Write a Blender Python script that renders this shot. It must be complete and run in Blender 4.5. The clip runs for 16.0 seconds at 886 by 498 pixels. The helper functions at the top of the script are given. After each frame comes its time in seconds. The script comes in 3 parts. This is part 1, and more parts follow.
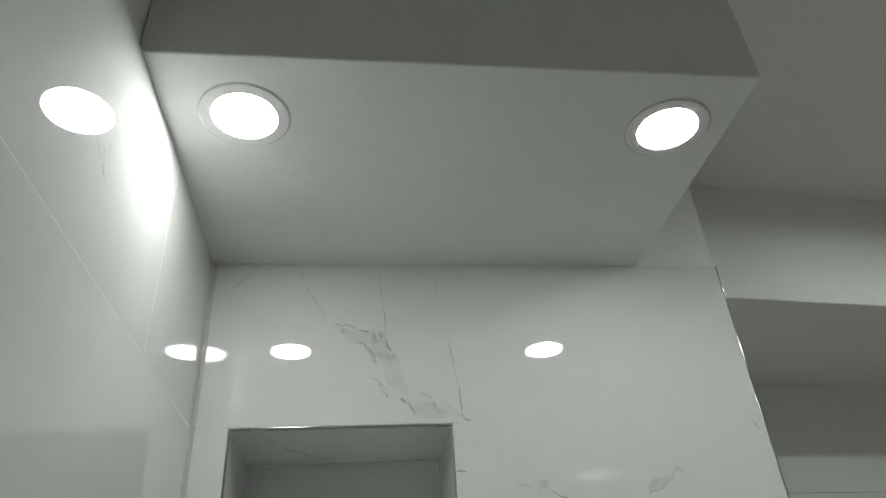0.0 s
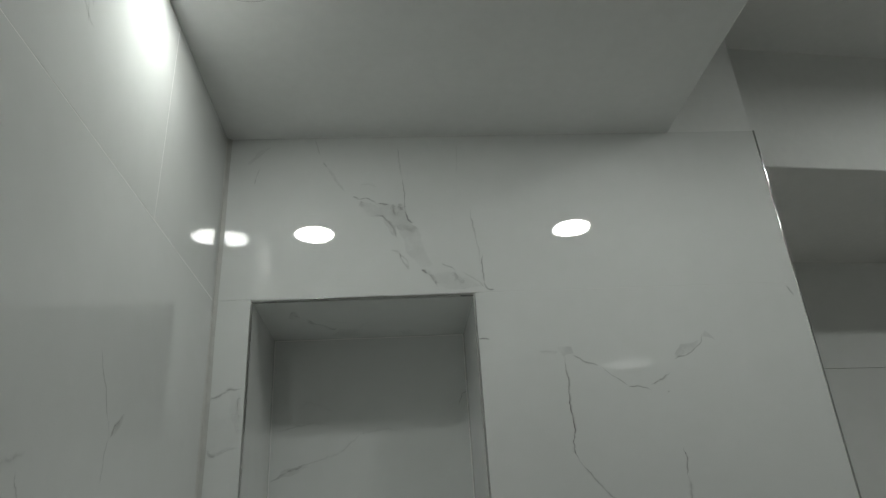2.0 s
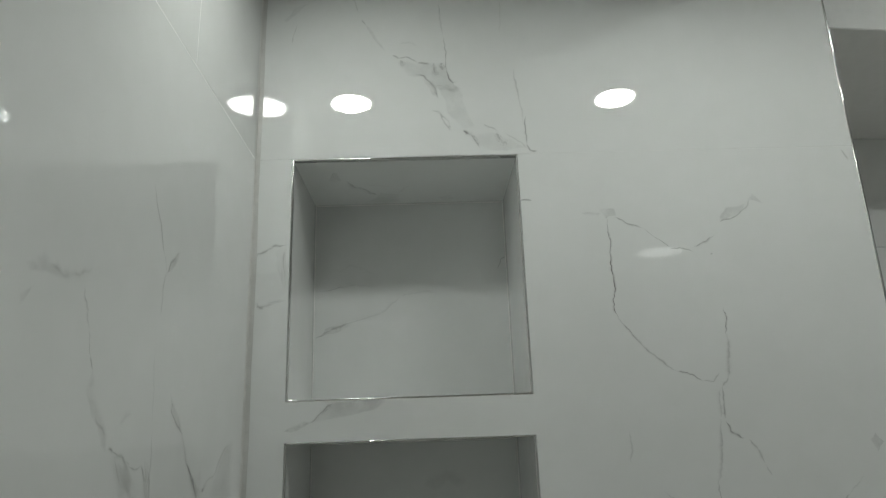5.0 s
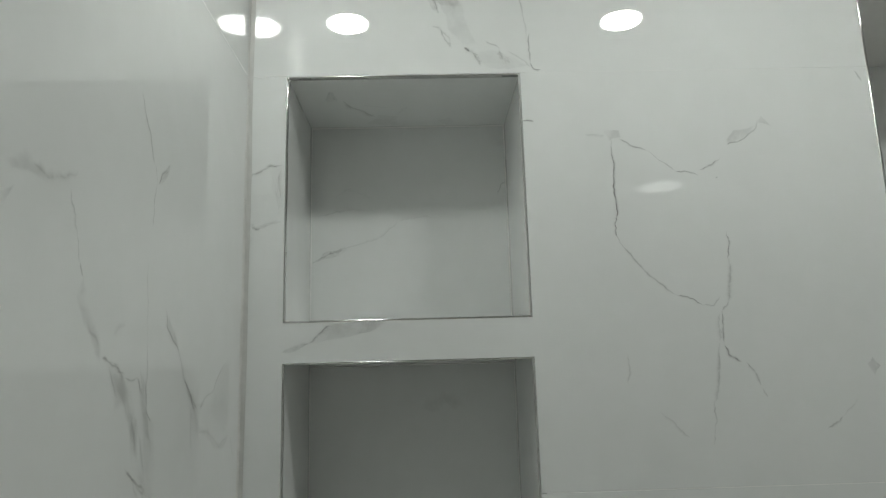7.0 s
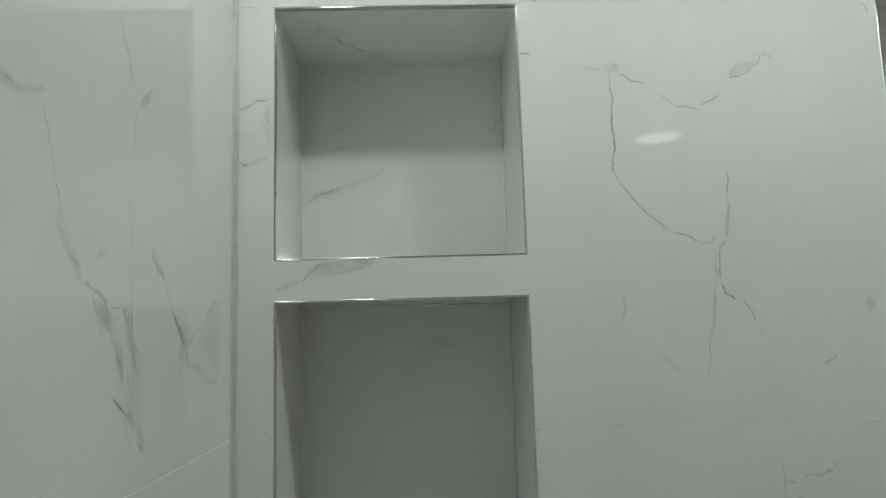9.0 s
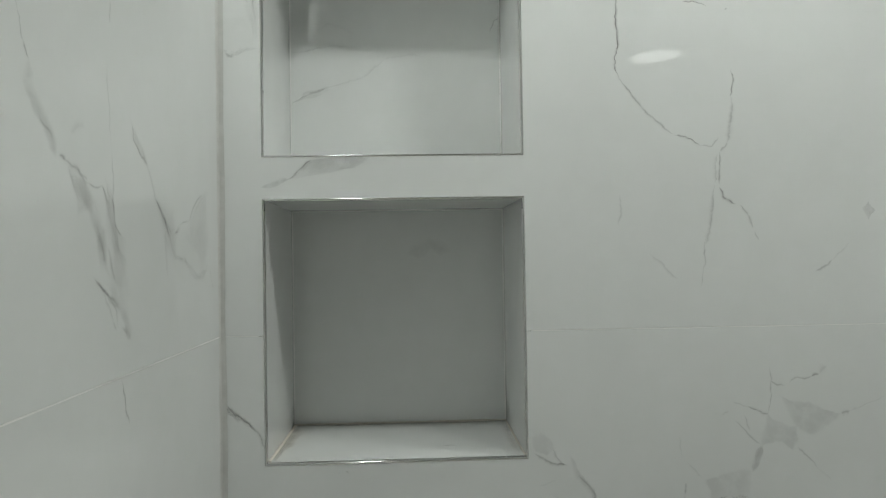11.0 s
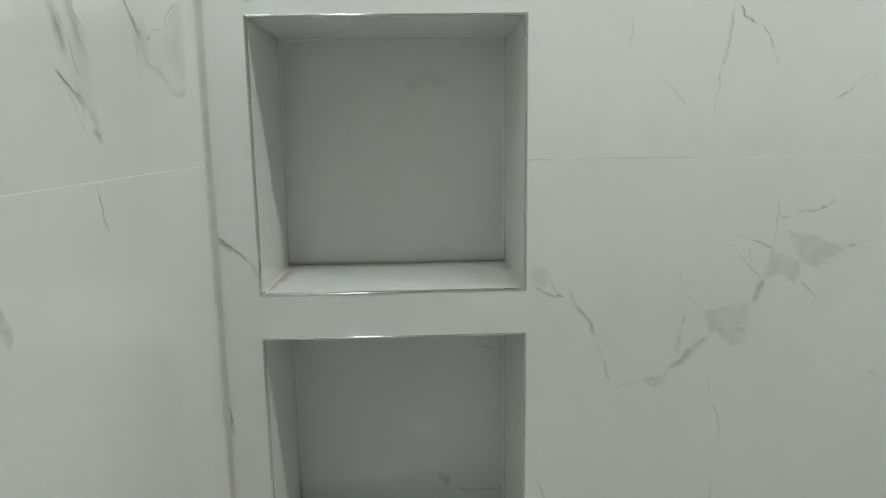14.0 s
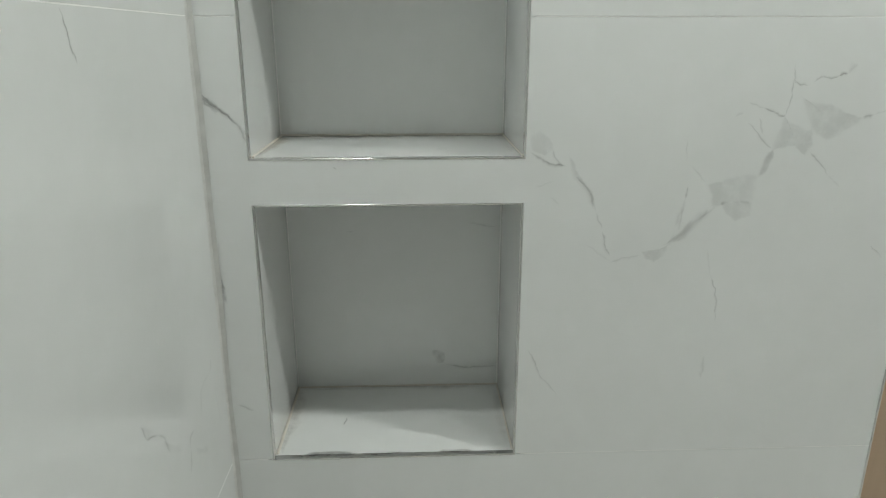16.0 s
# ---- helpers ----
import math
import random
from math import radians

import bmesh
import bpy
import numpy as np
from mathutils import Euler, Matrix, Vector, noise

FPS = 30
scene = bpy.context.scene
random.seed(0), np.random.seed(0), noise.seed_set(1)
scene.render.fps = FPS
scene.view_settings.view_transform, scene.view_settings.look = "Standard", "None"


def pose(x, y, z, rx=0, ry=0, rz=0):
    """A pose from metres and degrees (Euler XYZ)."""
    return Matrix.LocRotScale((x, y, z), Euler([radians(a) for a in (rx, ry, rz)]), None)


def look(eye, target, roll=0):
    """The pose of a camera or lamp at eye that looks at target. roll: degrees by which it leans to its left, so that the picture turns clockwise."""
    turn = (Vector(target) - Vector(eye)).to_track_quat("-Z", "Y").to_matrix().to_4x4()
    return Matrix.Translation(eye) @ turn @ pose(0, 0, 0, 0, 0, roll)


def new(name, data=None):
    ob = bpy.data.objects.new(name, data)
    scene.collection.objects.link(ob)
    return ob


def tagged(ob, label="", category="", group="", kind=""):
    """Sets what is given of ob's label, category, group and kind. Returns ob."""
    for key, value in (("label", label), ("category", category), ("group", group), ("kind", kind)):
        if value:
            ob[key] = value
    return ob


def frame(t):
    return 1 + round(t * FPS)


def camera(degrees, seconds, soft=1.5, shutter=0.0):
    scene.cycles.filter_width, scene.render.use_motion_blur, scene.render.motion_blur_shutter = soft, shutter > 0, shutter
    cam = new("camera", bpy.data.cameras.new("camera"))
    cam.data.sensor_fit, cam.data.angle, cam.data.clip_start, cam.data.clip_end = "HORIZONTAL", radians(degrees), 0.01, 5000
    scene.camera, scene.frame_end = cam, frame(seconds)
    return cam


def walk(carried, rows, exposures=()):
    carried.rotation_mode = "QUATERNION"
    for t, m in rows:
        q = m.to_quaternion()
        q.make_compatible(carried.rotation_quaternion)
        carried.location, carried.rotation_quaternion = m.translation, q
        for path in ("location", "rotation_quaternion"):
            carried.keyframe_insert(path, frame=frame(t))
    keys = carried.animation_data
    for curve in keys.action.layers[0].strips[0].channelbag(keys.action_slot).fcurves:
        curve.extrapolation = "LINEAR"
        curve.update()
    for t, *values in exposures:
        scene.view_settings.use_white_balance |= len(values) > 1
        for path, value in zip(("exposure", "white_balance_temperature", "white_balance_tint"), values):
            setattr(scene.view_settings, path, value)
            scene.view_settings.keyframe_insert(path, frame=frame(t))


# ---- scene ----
cam = camera(66.2, 16.0, soft=1.2)
EXPOSURES = [(0.0, 1.86), (0.6, 1.43), (1.1, 0.54), (1.6, 0.54), (2.0, 1.38), (2.5, 1.78), (3.5, 1.82), (7.0, 2.21), (8.5, 2.29), (11.0, 2.58), (12.5, 2.8), (14.0, 2.93), (16.0, 3.13)]
PATH = [
    (0, (0.255, -1.054, 1.456), (0.496, 0.62, 2.524), -3.9),
    (0.5, (0.263, -1.028, 1.43), (0.503, 0.676, 2.449), -3.9),
    (1, (0.27, -1.019, 1.434), (0.47, 0.747, 2.35), -3.6),
    (1.5, (0.271, -1.013, 1.439), (0.448, 0.778, 2.311), -3.5),
    (2, (0.279, -0.996, 1.421), (0.421, 0.818, 2.251), -3.5),
    (2.5, (0.272, -0.996, 1.424), (0.395, 0.844, 2.2), -3.4),
    (3, (0.267, -1.0, 1.418), (0.363, 0.852, 2.166), -3.3),
    (3.5, (0.266, -0.988, 1.407), (0.35, 0.886, 2.101), -2.8),
    (4, (0.258, -0.98, 1.4), (0.341, 0.913, 2.04), -2.5),
    (4.2, (0.259, -0.979, 1.393), (0.327, 0.92, 2.018), -2.3),
    (6.5, (0.257, -0.95, 1.361), (0.295, 1.009, 1.76), -1.8),
    (7, (0.256, -0.947, 1.355), (0.307, 1.018, 1.727), -1.6),
    (7.5, (0.258, -0.943, 1.349), (0.308, 1.026, 1.692), -1.5),
    (8, (0.258, -0.938, 1.345), (0.314, 1.037, 1.653), -1.5),
    (8.5, (0.259, -0.932, 1.339), (0.316, 1.047, 1.62), -1.7),
    (11, (0.255, -0.902, 1.299), (0.34, 1.096, 1.325), -0.9),
    (11.5, (0.253, -0.895, 1.29), (0.344, 1.103, 1.263), -0.8),
    (12, (0.255, -0.887, 1.279), (0.343, 1.109, 1.188), -1.2),
    (12.5, (0.257, -0.879, 1.265), (0.348, 1.112, 1.102), -1.1),
    (13, (0.261, -0.873, 1.252), (0.347, 1.113, 1.033), -1.1),
    (13.5, (0.262, -0.871, 1.248), (0.343, 1.11, 0.984), -0.9),
    (14, (0.259, -0.866, 1.235), (0.339, 1.104, 0.9), -0.8),
    (14.5, (0.262, -0.867, 1.222), (0.34, 1.092, 0.83), -0.6),
    (15, (0.263, -0.861, 1.207), (0.345, 1.085, 0.752), -0.7),
    (15.5, (0.268, -0.856, 1.192), (0.336, 1.075, 0.673), -0.6),
    (16, (0.264, -0.848, 1.175), (0.342, 1.061, 0.583), -0.0),
]
walk(cam, [(t, look(eye, target, roll)) for t, eye, target, roll in PATH],
     exposures=EXPOSURES)

# ---- light ----
world = bpy.data.worlds.new("world")
scene.world = world
world.use_nodes = True
world.node_tree.nodes["Background"].inputs["Color"].default_value = (0.02, 0.02, 0.02, 1)
world.node_tree.nodes["Background"].inputs["Strength"].default_value = 0.006
SPOT, HIGH, FAR, PANEL = 18.0, 96.0, 0.55, 0.4        # radiance of the downlights: soffit, high ceiling, far end; and of the wide ceiling light


# ---- materials ----
def shader(name, rough=0.5, metal=0.0, ior=1.5):
    m = bpy.data.materials.new(name)
    m.use_nodes = True
    n, l = m.node_tree.nodes, m.node_tree.links
    b = n["Principled BSDF"]
    b.inputs["Roughness"].default_value = rough
    b.inputs["Metallic"].default_value = metal
    b.inputs["IOR"].default_value = ior
    return m, n, l, b


def grain(n, l, scale, detail=4.0, rough=0.55, coords="Object", stretch=(1, 1, 1)):
    tc, mp, nz = n.new("ShaderNodeTexCoord"), n.new("ShaderNodeMapping"), n.new("ShaderNodeTexNoise")
    mp.inputs["Scale"].default_value = stretch
    nz.inputs["Scale"].default_value, nz.inputs["Detail"].default_value, nz.inputs["Roughness"].default_value = scale, detail, rough
    l.new(tc.outputs[coords], mp.inputs["Vector"])
    l.new(mp.outputs["Vector"], nz.inputs["Vector"])
    return nz.outputs["Fac"]


def ramp(n, l, fac, stops):
    r = n.new("ShaderNodeValToRGB")
    while len(r.color_ramp.elements) < len(stops):
        r.color_ramp.elements.new(0.5)
    for e, (at, c) in zip(r.color_ramp.elements, stops):
        e.position, e.color = at, (*c, 1)
    l.new(fac, r.inputs["Fac"])
    return r.outputs["Color"]


def mixed(n, l, fac, a, b, mode="MIX"):
    m = n.new("ShaderNodeMix")
    m.data_type, m.blend_type = "RGBA", mode
    for key, value in ((0, fac), (6, a), (7, b)):
        if isinstance(value, (int, float)):
            m.inputs[key].default_value = value
        elif isinstance(value, tuple):
            m.inputs[key].default_value = (*value, 1)
        else:
            l.new(value, m.inputs[key])
    return m.outputs[2]


def bump(n, l, b, height, strength, distance):
    k = n.new("ShaderNodeBump")
    k.inputs["Strength"].default_value, k.inputs["Distance"].default_value = strength, distance
    l.new(height, k.inputs["Height"])
    l.new(k.outputs["Normal"], b.inputs["Normal"])


MARBLE_A, MARBLE_B = (0.77, 0.785, 0.775), (0.81, 0.825, 0.815)


def marble(name, veined, tones=((0.17, 0.175, 0.17), (0.235, 0.24, 0.225))):
    """Polished white porcelain with faint grey clouds; veined: a grey marking as dense as the mesh's own 'vein' value."""
    m, n, l, b = shader(name, 0.07, ior=1.74)
    base = ramp(n, l, grain(n, l, 3.2, 5), [(0.35, MARBLE_A), (0.65, MARBLE_B)])
    base = mixed(n, l, 0.25, base, ramp(n, l, grain(n, l, 24, 4), [(0.4, (0.775, 0.79, 0.775)), (0.62, (0.82, 0.83, 0.825))]))
    if veined:
        at = n.new("ShaderNodeAttribute")
        at.attribute_name = "vein"
        speck = n.new("ShaderNodeMath")
        speck.operation = "MULTIPLY"
        l.new(at.outputs["Fac"], speck.inputs[0])
        keep = n.new("ShaderNodeAttribute")
        keep.attribute_name = "keep"
        broken = mixed(n, l, keep.outputs["Fac"], ramp(n, l, grain(n, l, 42, 7, 0.68), [(0.38, (0.35,) * 3), (0.56, (1, 1, 1))]),
                       ramp(n, l, grain(n, l, 110, 4, 0.6), [(0.36, (0.45,) * 3), (0.5, (1, 1, 1))]))
        l.new(broken, speck.inputs[1])
        tint = ramp(n, l, grain(n, l, 9, 3), [(0.35, tones[0]), (0.65, tones[1])])
        base = tint
        l.new(speck.outputs[0], b.inputs["Alpha"])
    l.new(base, b.inputs["Base Color"])
    l.new(ramp(n, l, grain(n, l, 14, 5), [(0.35, (0.006,) * 3), (0.75, (0.016,) * 3)]), b.inputs["Roughness"])
    return m


def plain(name, lo, hi, rough, scale=40.0, relief=0.0, metal=0.0, stretch=(1, 1, 1), distance=0.001):
    m, n, l, b = shader(name, rough, metal)
    c = mixed(n, l, 0.5, ramp(n, l, grain(n, l, scale, 5, stretch=stretch), [(0.35, lo), (0.65, hi)]),
              ramp(n, l, grain(n, l, scale / 12, 3, stretch=stretch), [(0.35, lo), (0.65, hi)]))
    l.new(c, b.inputs["Base Color"])
    if relief:
        bump(n, l, b, grain(n, l, scale * 3, 4, stretch=stretch), relief, distance)
    return m


def glowing(name, strength, colour=(0.960, 1.0, 0.948)):
    m, n, l, b = shader(name, 0.4)
    b.inputs["Base Color"].default_value = (0.9, 0.9, 0.9, 1)
    b.inputs["Emission Color"].default_value = (*colour, 1)
    b.inputs["Emission Strength"].default_value = strength
    return m


TILE, VEIN = marble("polished_marble_tile", False), marble("polished_marble_vein", True)
FILM = marble("beige_film", True, ((0.46, 0.36, 0.24), (0.58, 0.48, 0.35)))
GROUT = plain("grout", (0.81, 0.81, 0.795), (0.86, 0.86, 0.845), 0.4, 150, 0.4)
SEALANT = plain("sealant", (0.52, 0.52, 0.50), (0.62, 0.62, 0.60), 0.3, 60, 0.2)
STAIN = plain("stained_grout", (0.60, 0.57, 0.51), (0.70, 0.67, 0.62), 0.8, 90, 0.4)
PAINT = plain("white_wall_paint", (0.82, 0.83, 0.82), (0.86, 0.87, 0.86), 0.75, 60, 0.12)
STEEL = plain("brushed_steel", (0.62, 0.62, 0.61), (0.76, 0.76, 0.75), 0.085, 200, 0.02, 1.0)
WHITE = plain("white_lamp_plastic", (0.84, 0.84, 0.84), (0.88, 0.88, 0.88), 0.4, 80)
BLACK = plain("black_frame", (0.012, 0.012, 0.012), (0.02, 0.02, 0.02), 0.4, 80)
WOOD = plain("light_brown_wood", (0.42, 0.30, 0.20), (0.55, 0.42, 0.30), 0.45, 14, 0.15, 0, (1, 1, 0.12))
FLOOR = plain("light_floor_tile", (0.70, 0.69, 0.665), (0.77, 0.76, 0.735), 0.3, 30, 0.1)
PALE = plain("pale_wall_paint", (0.76, 0.76, 0.74), (0.82, 0.82, 0.80), 0.6, 40, 0.1)
GAP_SHADE = plain("painted_gap_shade", (0.58, 0.58, 0.58), (0.66, 0.66, 0.66), 0.8)
GLASS, _n, _l, _b = shader("dark_window_glass", 0.05)
_b.inputs["Base Color"].default_value = (0.02, 0.022, 0.025, 1)
SPOT_GLOW, HIGH_GLOW, FAR_GLOW, PANEL_GLOW = [glowing(k, v) for k, v in (("downlight_glow", SPOT), ("high_downlight_glow", HIGH), ("far_downlight_glow", FAR), ("ceiling_light_glow", PANEL))]


# ---- building helpers ----
def part(name, bm, material, parent=None, label=""):
    me = bpy.data.meshes.new(name)
    bm.normal_update()
    bm.to_mesh(me)
    bm.free()
    me.materials.append(material)
    ob = new(name, me)
    if parent:
        ob.parent = parent
    if label:
        ob["label"] = label
    return ob


def thing(name, label="", category="", group="", kind="", place=(0, 0, 0)):
    ob = new(name)
    ob.empty_display_size = 0.05
    ob.location = place
    return tagged(ob, label, category, group, kind)


def solid(lo, hi, bevel=0.0, segments=1):
    """A box from corner to corner, its edges rounded."""
    bm = bmesh.new()
    bmesh.ops.create_cube(bm, size=1)
    for v in bm.verts:
        v.co = [a + (b - a) * (c + 0.5) for a, b, c in zip(lo, hi, v.co)]
    if bevel:
        bmesh.ops.bevel(bm, geom=bm.edges[:], offset=bevel, segments=segments, affect="EDGES", profile=0.5)
    return bm


def plate(us, vs, holes, depth, face, bevel=0.0002):
    """A plate in a wall's plane with right-angled cut-outs. face(u, v, w) gives the place w metres behind the surface."""
    bm, made = bmesh.new(), {}

    def corner(u, v):
        if (u, v) not in made:
            made[u, v] = bm.verts.new(face(u, v, 0))
        return made[u, v]

    for a, b in zip(us, us[1:]):
        for c, d in zip(vs, vs[1:]):
            if not any(h[0] < (a + b) / 2 < h[1] and h[2] < (c + d) / 2 < h[3] for h in holes):
                bm.faces.new([corner(a, c), corner(b, c), corner(b, d), corner(a, d)])
    top = bm.faces[:]
    way = Vector(face(0, 0, depth)) - Vector(face(0, 0, 0))
    back = bmesh.ops.extrude_face_region(bm, geom=top)
    bmesh.ops.translate(bm, vec=way, verts=[g for g in back["geom"] if isinstance(g, bmesh.types.BMVert)])
    bmesh.ops.recalc_face_normals(bm, faces=bm.faces[:])
    if bevel:
        rim = [e for e in bm.edges if len(e.link_faces) == 2 and e.calc_face_angle() > 1
               and all((v.co - Vector(face(0, 0, 0))).dot(way) < depth * depth * 0.5 for v in e.verts)]
        bmesh.ops.bevel(bm, geom=rim, offset=bevel, segments=1, affect="EDGES")
    return bm


def disc(radius, z0, z1, inner=0.0, bevel=0.0, n=64):
    """A round plate or ring about the z axis."""
    bm = bmesh.new()
    rings = []
    profile = [(radius, z1), (radius, z0 + bevel), (radius - bevel, z0), (inner + bevel, z0), (inner, z0 + bevel), (inner, z1)] if inner else \
        [(radius, z1), (radius, z0 + bevel), (radius - bevel, z0)]
    for r, z in profile:
        rings.append([bm.verts.new((r * math.cos(2 * math.pi * i / n), r * math.sin(2 * math.pi * i / n), z)) for i in range(n)])
    for a, b in zip(rings, rings[1:]):
        for i in range(n):
            bm.faces.new([a[i], a[(i + 1) % n], b[(i + 1) % n], b[i]])
    if not inner:
        bm.faces.new(rings[-1])
        bm.faces.new(rings[0])
    bmesh.ops.recalc_face_normals(bm, faces=bm.faces[:])
    return bm


def rounded_strip(a, b, half, proud, along, n=10):
    """A slim edge strip from a to b, its front a smooth shallow arc. along: "x" or "z"; half: half of its width; proud: how far the arc stands out."""
    bm, rows = bmesh.new(), []
    arc = [(half * math.sin(k), -proud * (math.cos(k) - math.cos(0.9)) / (1 - math.cos(0.9)) - 0.0001) for k in (0.9 * (2 * i / n - 1) for i in range(n + 1))]
    arc = [(p * half / arc[-1][0], q) for p, q in arc]
    profile = arc + [(half, 0.008), (-half, 0.008)]
    for end in (a, b):
        rows.append([bm.verts.new((end[0], end[1] + q, end[2] + p) if along == "x" else (end[0] + p, end[1] + q, end[2])) for p, q in profile])
    count = len(profile)
    for i in range(count):
        j = (i + 1) % count
        bm.faces.new([rows[0][i], rows[0][j], rows[1][j], rows[1][i]]).smooth = i < n
    bm.faces.new(rows[0])
    bm.faces.new(rows[1])
    bmesh.ops.recalc_face_normals(bm, faces=bm.faces[:])
    for e in bm.edges:
        e.smooth = all(f.smooth for f in e.link_faces)
    return bm


def back_face(u, v, w):
    return (u, w, v)


def lean(x):
    """How far the strip of tiles beside the inner corner leans back: the corner is a little out of square."""
    return LEAN * max(0.0, 1 - x / 0.056)


def left_face(u, v, w):
    return (-w, u, v)


# ---- the plan, in metres ----
END, TOP, CEIL = 0.932, 2.094, 2.385            # end of the niche wall, top of the tiling, high ceiling
ROOM_X, ROOM_Y, REAR = 2.5, -3.15, 0.62
SOF_X, SOF_Y = 0.773, -0.477
N_L, N_R, N_D = 0.058, 0.401, 0.207
NICHES = [(1.437, 1.797), (1.032, 1.378), (0.601, 0.971)]
ROWS_Z = [0.0, 0.6, 1.2, 1.8, TOP]
GAP, FINE, THICK, TRIM, LEAN = 0.0006, 0.00025, 0.009, 0.0021, 0.0014

# ---- walls ----
wall_back = tagged(part("wall_back", plate([-0.12, N_L - 0.009, N_R + 0.009, END - 0.003],
                   sorted([0.0, TOP - 0.002] + [z + s for lo, hi in NICHES for z, s in ((lo, -0.009), (hi, 0.009))]),
                   [(N_L - 0.009, N_R + 0.009, lo - 0.009, hi + 0.009) for lo, hi in NICHES], 0.23, lambda u, v, w: (u, w + 0.0004, v), 0), GROUT),
    "shower wall clad in white marble-look tiles with three niches", "wall", kind="structure")
for v in wall_back.data.vertices:
    if v.co.x < -0.1:
        v.co.y += 0.008
tagged(part("wall_core", solid((-0.12, 0.2305, 0.0), (END - 0.003, 0.75, TOP - 0.002)), PAINT), "plastered core behind the niche wall", "wall", kind="structure")
tagged(part("wall_back_upper", solid((-0.12, 0.004, TOP - 0.001), (END - 0.002, 0.75, CEIL)), PAINT), "white painted plaster above the wall tiles", "wall", kind="structure")
wall_left = tagged(part("wall_left", solid((-0.12, ROOM_Y, 0), (-0.00012, 0.0004, TOP - 0.002)), GROUT), "long shower wall clad in white marble-look tiles", "wall", kind="structure")
tagged(part("wall_left_upper", solid((-0.12, ROOM_Y, TOP - 0.001), (-0.006, 0.004, CEIL)), PAINT), "white painted plaster above the wall tiles", "wall", kind="structure")
tagged(part("wall_front", solid((-0.12, ROOM_Y - 0.1, 0), (ROOM_X, ROOM_Y, CEIL)), PALE), "plain pale painted wall", "wall", kind="structure")
tagged(part("wall_right", solid((ROOM_X, ROOM_Y - 0.1, 0), (ROOM_X + 0.1, 0.9, CEIL)), PALE), "plain pale painted wall", "wall", kind="structure")
tagged(part("floor", solid((-0.12, ROOM_Y - 0.1, -0.1), (ROOM_X + 0.1, 0.9, 0.0)), FLOOR), "light grey tiled bathroom floor", "floor", kind="structure")
tagged(part("ceiling", solid((-0.12, ROOM_Y - 0.1, CEIL), (ROOM_X + 0.1, 0.9, CEIL + 0.1)), PAINT), "white painted plaster ceiling", "ceiling", kind="structure")
tagged(part("soffit", solid((-0.005, SOF_Y, TOP), (SOF_X, 0.003, CEIL - 0.001), 0.0025, 2), PAINT), "white boxed-down plaster ceiling over the shower", "ceiling", kind="structure")
tagged(part("soffit", solid((-0.005, ROOM_Y, TOP), (SOF_X, -2.62, CEIL - 0.001), 0.0025, 2), PAINT), "white boxed-down plaster ceiling at the far end", "ceiling", kind="structure")


def skewed(x0, x1, y0, y1, z0, z1, slope):
    """A box whose faces along x run slightly off square."""
    bm = solid((x0, y0, z0), (x1, y1, z1))
    for v in bm.verts:
        v.co.y += slope * (v.co.x - x0)
    bmesh.ops.bevel(bm, geom=bm.edges[:], offset=0.002, segments=1, affect="EDGES")
    return bm


tagged(part("bulkhead", skewed(END - 0.002, ROOM_X, 0.110, 0.60, 2.09, CEIL + 0.02, 0.1), PAINT), "white plaster bulkhead over the recess", "bulkhead", kind="structure")
wall_rear = tagged(part("wall_rear", skewed(END - 0.002, ROOM_X, 0.585, 0.75, 0, CEIL - 0.001, 0.09), GROUT), "tiled rear wall of the recess under the bulkhead", "wall", kind="structure")

# ---- tiles ----
back_tiles, left_tiles = [], []
cut = TRIM - 0.0004
holes = [(N_L - cut, N_R + cut, lo - cut, hi + cut) for lo, hi in NICHES]
for lo, hi in zip(ROWS_Z, ROWS_Z[1:]):
    low, high = lo + (FINE if lo == 1.8 else GAP), hi - (0 if hi == TOP else FINE if hi == 1.8 else GAP)
    vs = sorted({low, high} | {z for h in holes for z in h[2:] if low < z < high})
    back_tiles.append(part("tile", plate([0.004, N_L - cut, N_R + cut, END - TRIM], vs, holes, THICK, back_face), TILE, wall_back))
    for v in back_tiles[-1].data.vertices:
        v.co.y += lean(v.co.x)
for row, (lo, hi) in enumerate(zip(ROWS_Z, ROWS_Z[1:])):
    first = -0.272 if row == 3 else -0.872
    cuts = [ROOM_Y] + sorted(first - 1.2 * k for k in range(3) if first - 1.2 * k > ROOM_Y) + [-0.004]
    for a, b in zip(cuts, cuts[1:]):
        ob = part("tile", plate([a + GAP, b - GAP], [lo + GAP, hi - (GAP if hi < TOP else 0)], [], THICK, left_face), TILE, wall_left)
        left_tiles.append((a, b, lo, hi, ob))
for lo, hi in zip([0.0, 0.6, 1.2, 1.8], [0.6, 1.2, 1.8, 2.09]):
    for a, b in ((END, 1.9), (1.9, ROOM_X)):
        part("tile", plate([a + GAP, b - GAP], [lo + GAP, hi - GAP], [], 0.008,
             lambda u, v, w: (u, 0.577 + 0.09 * (u - END) + w, v)), TILE, wall_rear)

